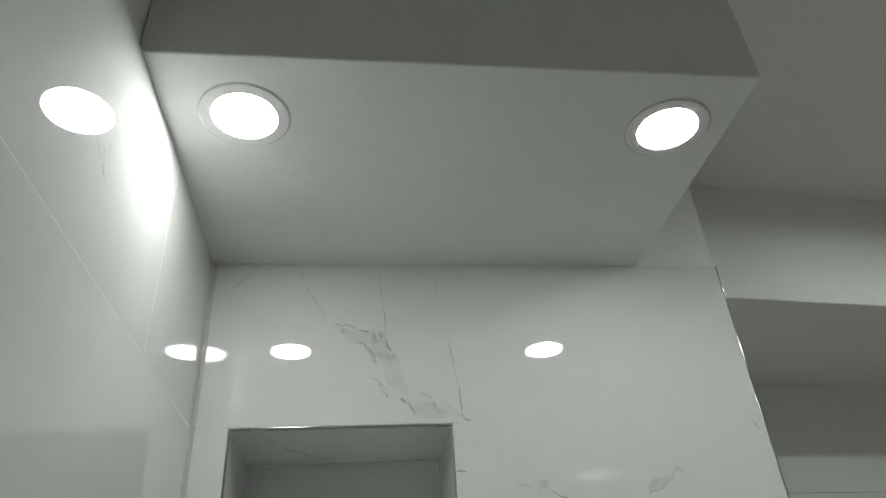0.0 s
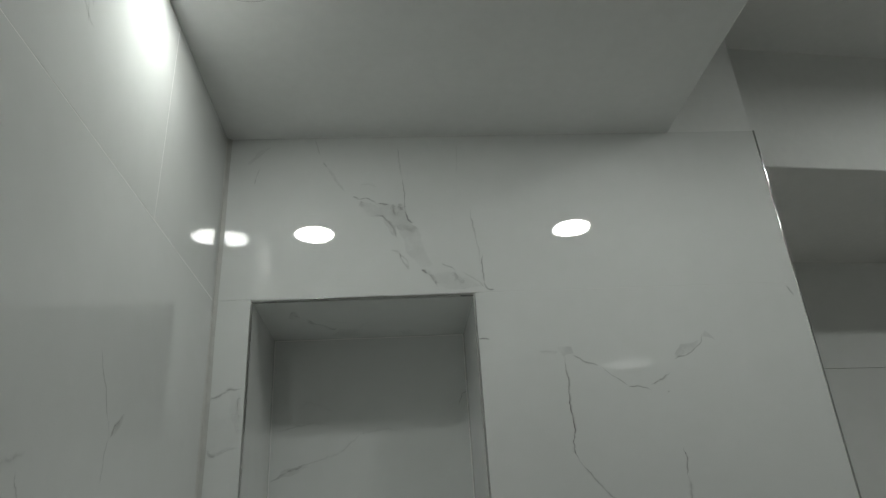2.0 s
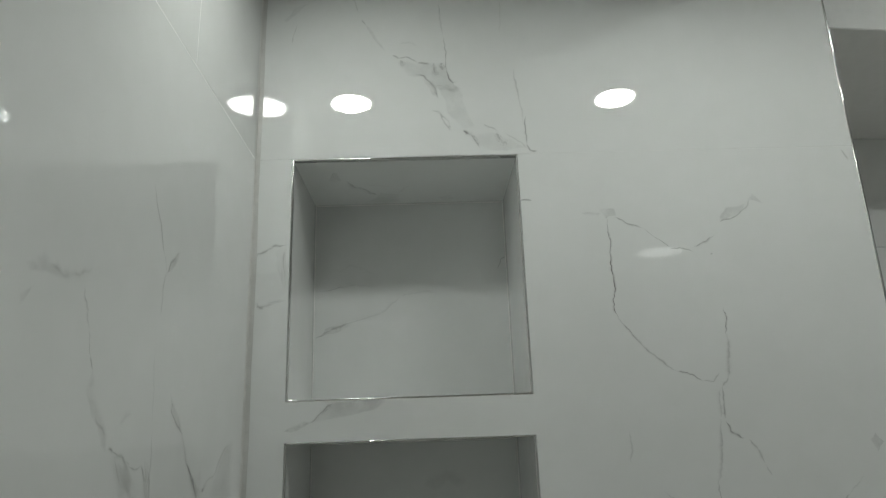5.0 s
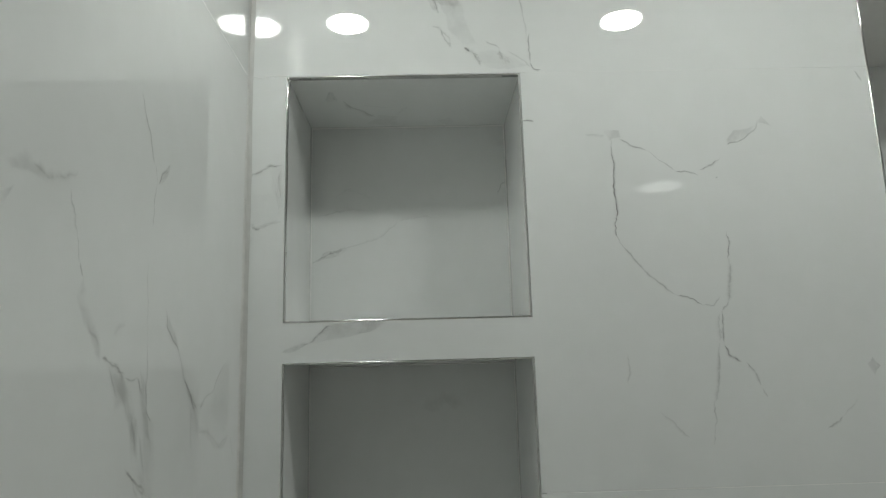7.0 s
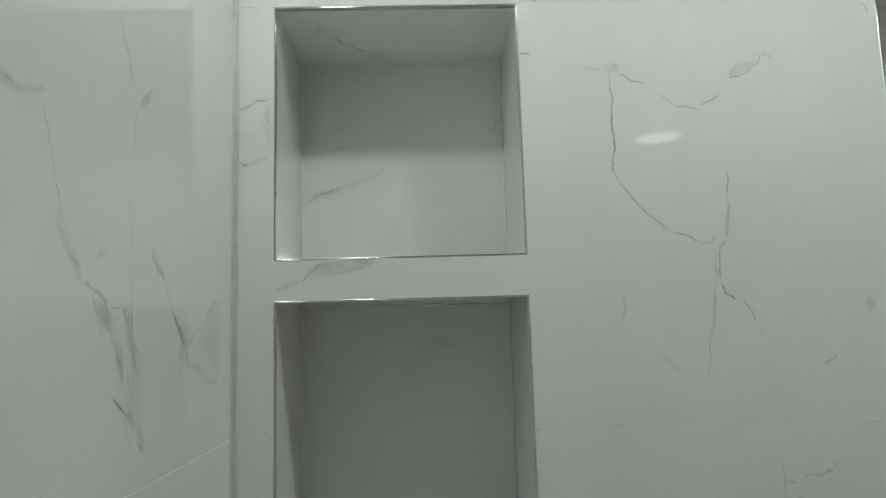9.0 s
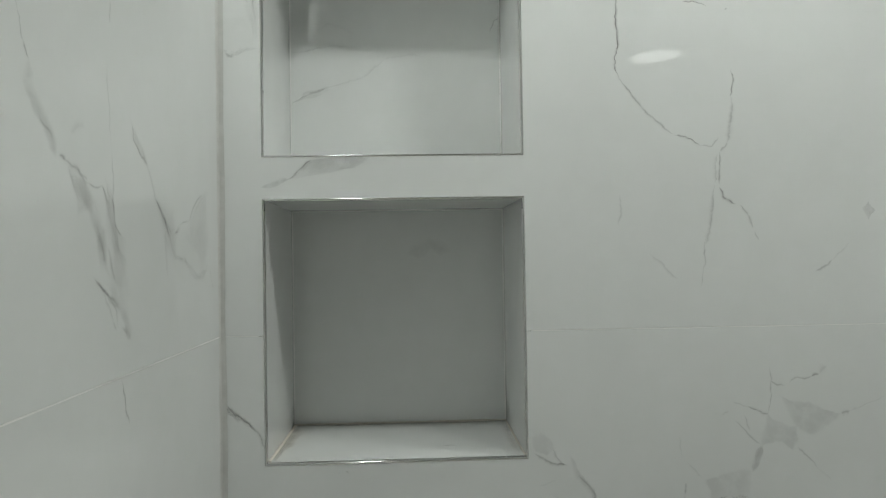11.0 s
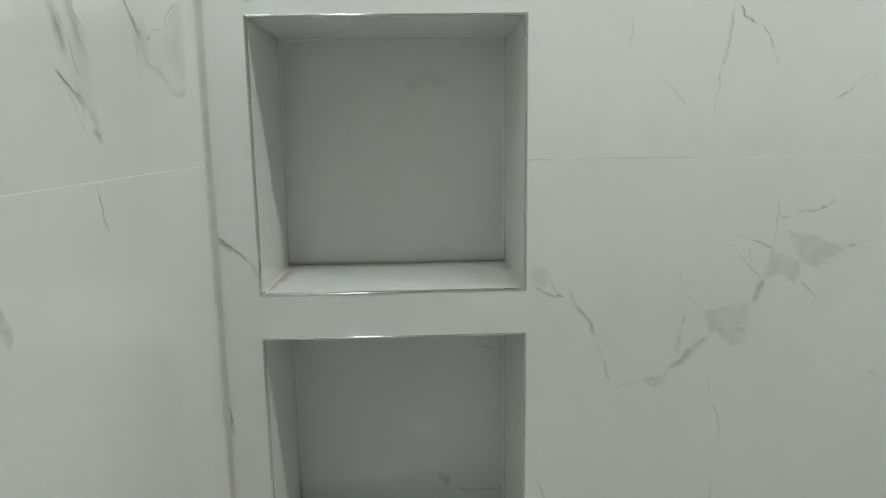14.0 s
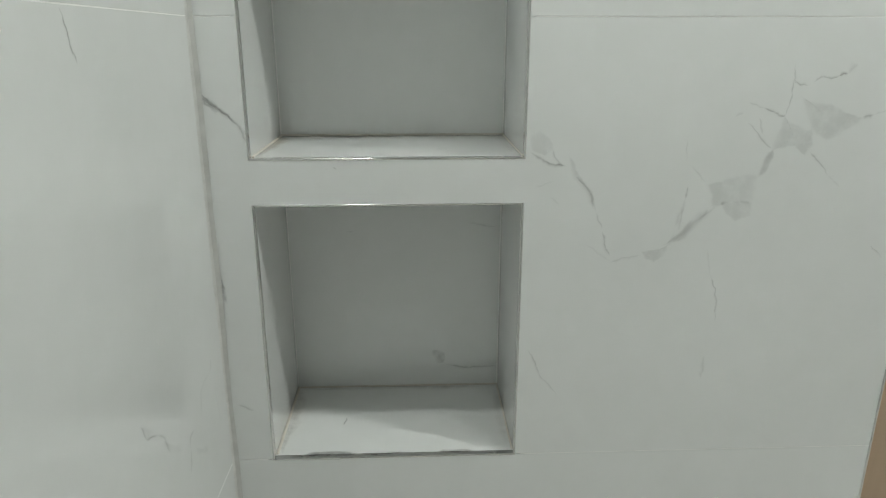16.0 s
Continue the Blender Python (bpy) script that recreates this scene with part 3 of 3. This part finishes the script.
vein("b", 2.2, 0.29, [(0.843, 1.083), (0.862, 1.09), (0.891, 1.101)])
vein("b", 1.9, 0.33, [(0.769, 1.036), (0.782, 1.024), (0.797, 1.006)])
vein("b", 1.6, 0.12, [(0.798, 1.006), (0.814, 0.99)])
vein("b", 1.6, 0.16, [(0.607, 1.053), (0.61, 1.024)])
vein("b", 2, 0.41, [(0.615, 0.992), (0.613, 0.977)])
vein("b", 3, 0.16, [(0.613, 0.977), (0.606, 0.954), (0.604, 0.939)])
vein("b", 2, 0.16, [(0.613, 0.964), (0.609, 0.944), (0.608, 0.934)])
vein("b", 1.6, 0.16, [(0.617, 1.019), (0.629, 1.008), (0.637, 0.999)])
vein("b", 1.6, 0.12, [(0.651, 0.907), (0.659, 0.87)])
vein("b", 1.7, 0.34, [(0.659, 0.87), (0.668, 0.85), (0.672, 0.804)])
vein("b", 1.8, 0.25, [(0.871, 0.91), (0.891, 0.893)])
vein("b", 1.6, 0.12, [(0.417, 0.994), (0.44, 1.001)])
vein("b", 1.6, 0.12, [(0.436, 0.98), (0.449, 0.971)])
vein("l", 1.7, 0.54, [(-0.357, 1.62), (-0.347, 1.601), (-0.334, 1.586), (-0.327, 1.569), (-0.321, 1.561)])
vein("l", 3, 0.27, [(-0.319, 1.56), (-0.316, 1.555), (-0.313, 1.545)])
vein("l", 1.8, 0.49, [(-0.313, 1.545), (-0.317, 1.517), (-0.319, 1.502)])
cloud("l", 0.21, [(-0.281, 1.573), (-0.302, 1.558), (-0.31, 1.545), (-0.294, 1.555)])
vein("l", 1.8, 0.44, [(-0.281, 1.573), (-0.302, 1.558), (-0.31, 1.545)])
vein("l", 2, 0.49, [(-0.466, 1.497), (-0.46, 1.484), (-0.453, 1.465)])
vein("l", 1.6, 0.34, [(-0.453, 1.465), (-0.446, 1.446)])
vein("l", 2.2, 0.49, [(-0.446, 1.446), (-0.44, 1.436)])
vein("l", 6, 0.15, [(-0.44, 1.436), (-0.441, 1.421), (-0.429, 1.405), (-0.411, 1.388), (-0.406, 1.374)])
vein("l", 2, 0.22, [(-0.428, 1.402), (-0.411, 1.388)])
cloud("l", 0.2, [(-0.541, 1.495), (-0.532, 1.501), (-0.524, 1.507), (-0.514, 1.501), (-0.502, 1.496), (-0.52, 1.494), (-0.536, 1.491)])
vein("l", 4.4, 0.25, [(-0.514, 1.501), (-0.502, 1.498), (-0.488, 1.498), (-0.458, 1.512)])
cloud("l", 0.18, [(-0.545, 1.473), (-0.538, 1.477), (-0.534, 1.48), (-0.539, 1.47), (-0.544, 1.467)])
vein("l", 1.5, 0.27, [(-0.323, 1.467), (-0.32, 1.428), (-0.316, 1.393)])
vein("l", 1.6, 0.41, [(-0.316, 1.393), (-0.315, 1.358), (-0.312, 1.333)])
vein("l", 2.2, 0.54, [(-0.312, 1.333), (-0.307, 1.327), (-0.299, 1.324)])
vein("l", 2.5, 0.29, [(-0.308, 1.326), (-0.306, 1.308)])
vein("l", 2.4, 0.58, [(-0.402, 1.377), (-0.393, 1.375)])
vein("l", 2, 0.49, [(-0.393, 1.375), (-0.375, 1.371), (-0.36, 1.362)])
vein("l", 2, 0.49, [(-0.36, 1.362), (-0.34, 1.361), (-0.335, 1.363)])
vein("l", 2, 0.39, [(-0.335, 1.363), (-0.329, 1.353), (-0.32, 1.348)])
cloud("l", 0.14, [(-0.396, 1.375), (-0.375, 1.37), (-0.36, 1.362), (-0.347, 1.349), (-0.357, 1.341), (-0.376, 1.352), (-0.388, 1.365)])
cloud("l", 0.16, [(-0.353, 1.342), (-0.332, 1.325), (-0.328, 1.299), (-0.342, 1.313), (-0.354, 1.33)])
vein("l", 2.6, 0.29, [(-0.344, 1.328), (-0.334, 1.311), (-0.33, 1.299)])
cloud("l", 0.1, [(-0.332, 1.358), (-0.314, 1.351), (-0.315, 1.324), (-0.29, 1.302), (-0.282, 1.273), (-0.299, 1.265), (-0.326, 1.312)])
vein("l", 2.2, 0.41, [(-0.346, 1.285), (-0.329, 1.273), (-0.305, 1.258)])
vein("l", 3, 0.15, [(-0.389, 1.372), (-0.384, 1.362), (-0.372, 1.346)])
vein("l", 4, 0.14, [(-0.386, 1.397), (-0.376, 1.403), (-0.364, 1.405)])
cloud("l", 0.21, [(-0.275, 1.426), (-0.261, 1.415), (-0.244, 1.401), (-0.239, 1.392), (-0.259, 1.4), (-0.273, 1.41)])
vein("l", 1.8, 0.41, [(-0.275, 1.426), (-0.271, 1.41), (-0.254, 1.398), (-0.239, 1.391)])
vein("l", 4, 0.17, [(-0.239, 1.391), (-0.229, 1.374), (-0.219, 1.358)])
cloud("l", 0.23, [(-0.222, 1.364), (-0.208, 1.358), (-0.194, 1.341), (-0.182, 1.326), (-0.202, 1.341)])
vein("l", 1.8, 0.49, [(-0.22, 1.36), (-0.21, 1.354), (-0.194, 1.341), (-0.182, 1.326)])
vein("l", 2, 0.49, [(-0.166, 1.33), (-0.155, 1.338)])
vein("l", 1.7, 0.39, [(-0.155, 1.338), (-0.124, 1.344), (-0.103, 1.362), (-0.062, 1.381)])
cloud("l", 0.07, [(-0.163, 1.33), (-0.116, 1.344), (-0.061, 1.379), (-0.05, 1.318), (-0.071, 1.281), (-0.118, 1.29), (-0.154, 1.306)])
vein("l", 4, 0.16, [(-0.182, 1.326), (-0.167, 1.307), (-0.133, 1.3), (-0.11, 1.285), (-0.071, 1.281), (-0.048, 1.298)])
vein("l", 4, 0.12, [(-0.195, 1.333), (-0.189, 1.28)])
vein("l", 2.2, 0.41, [(-0.351, 1.288), (-0.334, 1.276), (-0.312, 1.261), (-0.308, 1.244)])
vein("l", 2.8, 0.54, [(-0.299, 1.243), (-0.284, 1.231)])
cloud("l", 0.1, [(-0.331, 1.297), (-0.298, 1.292), (-0.282, 1.236), (-0.31, 1.261)])
vein("l", 2.6, 0.29, [(-0.325, 1.311), (-0.31, 1.282)])
vein("l", 2.2, 0.35, [(-0.271, 0.822), (-0.266, 0.81), (-0.261, 0.802), (-0.247, 0.797), (-0.235, 0.792)])
cloud("l", 0.12, [(-0.271, 0.822), (-0.245, 0.803), (-0.241, 0.796), (-0.26, 0.802), (-0.268, 0.813)])
cloud("l", 0.13, [(-0.225, 0.778), (-0.188, 0.749), (-0.18, 0.736), (-0.211, 0.753), (-0.219, 0.765)])
vein("l", 2.5, 0.22, [(-0.235, 0.792), (-0.22, 0.773), (-0.213, 0.759)])
vein("l", 1.8, 0.4, [(-0.053, 0.785), (-0.058, 0.772)])
vein("l", 2.5, 0.16, [(-0.058, 0.772), (-0.086, 0.77), (-0.101, 0.765), (-0.111, 0.736)])
vein("l", 3, 0.35, [(-0.138, 0.736), (-0.153, 0.735), (-0.154, 0.725)])
vein("l", 3, 0.22, [(-0.154, 0.725), (-0.157, 0.704), (-0.164, 0.695)])
cloud("l", 0.14, [(-0.137, 0.712), (-0.099, 0.689), (-0.101, 0.683), (-0.135, 0.702)])
vein("l", 3, 0.1, [(-0.046, 0.756), (-0.046, 0.723), (-0.036, 0.683)])
vein("n", 2, .25, [(0.059, 1.55), (0.074, 1.561), (0.088, 1.567)])
cloud("n", .16, [(0.068, 1.555), (0.079, 1.57), (0.115, 1.581), (0.121, 1.575), (0.091, 1.561)])
vein("n", 2.2, .28, [(0.088, 1.567), (0.115, 1.578)])
vein("n", 2, .3, [(0.115, 1.578), (0.151, 1.587), (0.181, 1.598), (0.199, 1.613), (0.211, 1.625)])
vein("n", 3, .18, [(0.058, 1.635), (0.091, 1.64), (0.121, 1.646), (0.169, 1.643)])
vein("n", 3, .12, [(0.211, 1.625), (0.229, 1.628), (0.277, 1.63)])
vein("n", 2, .35, [(0.384, 1.668), (0.391, 1.687), (0.401, 1.693)])
vein("n", 3, .1, [(0.103, 1.671), (0.118, 1.683), (0.139, 1.679), (0.169, 1.663)])
vein("n", 2.2, .2, [(0.346, 0.893), (0.368, 0.888), (0.392, 0.885)])
vein("n", 1.6, .25, [(0.154, 0.88), (0.163, 0.879)])
cloud("b", .15, [(0.642, 0.994), (0.675, 1.004), (0.703, 1.006), (0.702, 0.984), (0.7, 0.968), (0.672, 0.972), (0.65, 0.967)])
cloud("b", .17, [(0.662, 0.97), (0.701, 0.97), (0.701, 0.953), (0.682, 0.946), (0.668, 0.957)])
vein("b", 9, 0.11, [(0.656, 0.967), (0.63, 0.943), (0.609, 0.924), (0.588, 0.913)])
vein("b", 6, 0.12, [(0.706, 1.007), (0.713, 1.024), (0.72, 1.039)])
cloud("l", 0.16, [(-0.386, 1.363), (-0.364, 1.364), (-0.355, 1.349), (-0.359, 1.341), (-0.375, 1.336), (-0.381, 1.35)])
cloud("l", 0.16, [(-0.362, 1.344), (-0.345, 1.344), (-0.331, 1.325), (-0.329, 1.297), (-0.34, 1.297), (-0.346, 1.32)])
cloud("l", 0.14, [(-0.326, 1.363), (-0.315, 1.354), (-0.31, 1.329), (-0.292, 1.32), (-0.293, 1.287), (-0.31, 1.287), (-0.316, 1.318)])
cloud("l", 0.14, [(-0.333, 1.284), (-0.307, 1.269), (-0.284, 1.249), (-0.283, 1.232), (-0.295, 1.247), (-0.311, 1.262)])
vein("l", 2.4, 0.34, [(-0.348, 1.287), (-0.336, 1.276), (-0.323, 1.27), (-0.309, 1.264)])
vein("l", 3, 0.26, [(-0.336, 1.276), (-0.319, 1.255), (-0.31, 1.241)])
vein("l", 3, 0.41, [(-0.293, 1.244), (-0.283, 1.231)])
vein("l", 2, 0.3, [(-0.346, 1.324), (-0.336, 1.311), (-0.331, 1.299)])
cloud("l", 0.12, [(-0.207, 1.352), (-0.173, 1.351), (-0.161, 1.325), (-0.169, 1.298), (-0.192, 1.315)])
cloud("l", 0.1, [(-0.12, 1.341), (-0.06, 1.378), (-0.058, 1.309), (-0.078, 1.299), (-0.121, 1.327)])
vein("l", 3, 0.22, [(-0.169, 1.305), (-0.136, 1.303), (-0.116, 1.292), (-0.091, 1.28), (-0.045, 1.289)])
vein("l", 2.6, 0.17, [(-0.045, 1.291), (-0.03, 1.262)])
vein("l", 2, 0.3, [(-0.164, 1.33), (-0.148, 1.336)])
vein("l", 1.8, 0.26, [(-0.12, 1.344), (-0.089, 1.365), (-0.06, 1.381)])
vein("l", 3, 0.26, [(-0.216, 1.358), (-0.202, 1.344), (-0.174, 1.325)])
vein("l", 2.6, 0.26, [(-0.383, 1.374), (-0.371, 1.368), (-0.36, 1.364)])
cloud("b", .2, [(0.005, 1.11), (0.016, 1.103), (0.029, 1.093), (0.021, 1.088), (0.007, 1.099)])
# dirt on the sills of the middle and lowest niche
for level, much in ((1, 1.0), (2, 0.6)):
    vein("s", 12, 0.4 * much, [(0.067, 0.012), (0.068, 0.1), (0.067, 0.2)], level)
    vein("s", 8, 0.35 * much, [(0.07, 0.2), (0.22, 0.202), (0.392, 0.2)], level)
    vein("s", 9, 0.22 * much, [(0.394, 0.02), (0.393, 0.1), (0.394, 0.19)], level)
vein("s", 1.6, 0.8, [(0.292, 0.062), (0.302, 0.067), (0.311, 0.064)], 1)
vein("s", 2.2, 0.9, [(0.3945, 0.010), (0.3965, 0.012)], 1)
vein("s", 5.0, 0.5, [(0.098, 0.007), (0.130, 0.009), (0.175, 0.007)], 2)
vein("s", 3.0, 0.5, [(0.180, 0.008), (0.215, 0.006), (0.250, 0.008)], 2)
vein("s", 4.6, 0.45, [(0.290, 0.008), (0.315, 0.006), (0.345, 0.008)], 2)
vein("s", 1.6, 0.6, [(0.150, 0.105), (0.149, 0.085)], 2)
vein("s", 1.8, 0.7, [(0.233, 0.062), (0.235, 0.060)], 2)


# ---- lamps ----
def downlight(label, x, y, z, glow, drop=0.0024, tilt=(0, 0)):
    ob = thing("downlight", label, "downlight", "recessed ceiling downlights", place=(x, y, z))
    ob.rotation_euler = (radians(tilt[0]), radians(tilt[1]), 0)
    part("bezel", disc(0.0575, -drop, 0.001, 0.0422, 0.0005), WHITE, ob, "white plastic bezel")
    part("diffuser", disc(0.0417, -min(drop + 0.0004, 0.0040), 0.0005, 0, 0.0003), glow, ob, "glowing frosted diffuser")
    # shade of the gap round the bezel, painted as a thin grey ring
    part("gap_shade_ring", disc(0.0595, -0.0008, 0.001, 0.0575), GAP_SHADE, ob, "grey ring painted as the shade in the gap round the bezel")
    return ob


downlight("lit round recessed downlight with a white bezel beside the wall", 0.1030, -0.375, TOP, SPOT_GLOW)
downlight("lit round recessed downlight sitting slightly askew in the soffit", 0.683, -0.376, TOP - 0.0004, SPOT_GLOW, 0.0024, (0.4, 0.5))
downlight("lit round downlight in the high ceiling", 1.5, -0.50, CEIL, HIGH_GLOW, 0.012)
downlight("small lit downlight at the far end of the room", 0.066, -2.75, TOP, FAR_GLOW)
downlight("small lit downlight at the far end of the room", 0.725, -2.75, TOP, FAR_GLOW)
panel_light = thing("ceiling_light", "wide round frosted ceiling light, faintly lit", "ceiling light", place=(1.56, -2.66, CEIL))
part("rim", disc(0.135, -0.03, 0.0, 0.122, 0.003), WHITE, panel_light, "white metal rim")
part("diffuser", disc(0.1215, -0.026, -0.001, 0, 0.004), PANEL_GLOW, panel_light, "frosted glowing diffuser")

# ---- the recess ----
window = thing("window_1", "black-framed dark window in the tiled rear wall", "window", kind="structure", place=(2.03, 0, 1.5))
for a, b in (((-0.28, 0, -0.44), (-0.24, 0.05, 0.46)), ((0.24, 0, -0.44), (0.28, 0.05, 0.46)), ((-0.24, 0, 0.42), (0.24, 0.05, 0.46)), ((-0.24, 0, -0.44), (0.24, 0.05, -0.40))):
    part("window_frame", solid(a, b, 0.003), BLACK, window)
part("pane", solid((-0.24, 0.02, -0.40), (0.24, 0.03, 0.42)), GLASS, window)
window.location.y, window.rotation_euler.z = 0.577 + 0.09 * (2.03 - END) - 0.012, math.atan(0.09)

vanity = thing("vanity_cabinet", "light brown wooden cabinet standing in the recess", "cabinet", place=(1.30, 0.36, 0))
part("body", solid((-0.34, -0.19, 0.06), (0.34, 0.19, 0.72), 0.002), WOOD, vanity)
part("plinth", solid((-0.32, -0.16, 0.0), (0.32, 0.19, 0.06)), WOOD, vanity)
for s in (-1, 1):
    door = part("door", solid((0.004 if s > 0 else -0.336, -0.21, 0.075), (0.336 if s > 0 else -0.004, -0.191, 0.71), 0.002), WOOD, vanity)
    part("handle", solid((s * 0.03 - 0.004, -0.228, 0.45), (s * 0.03 + 0.004, -0.211, 0.58), 0.003, 2), STEEL, door, "slim steel handle")
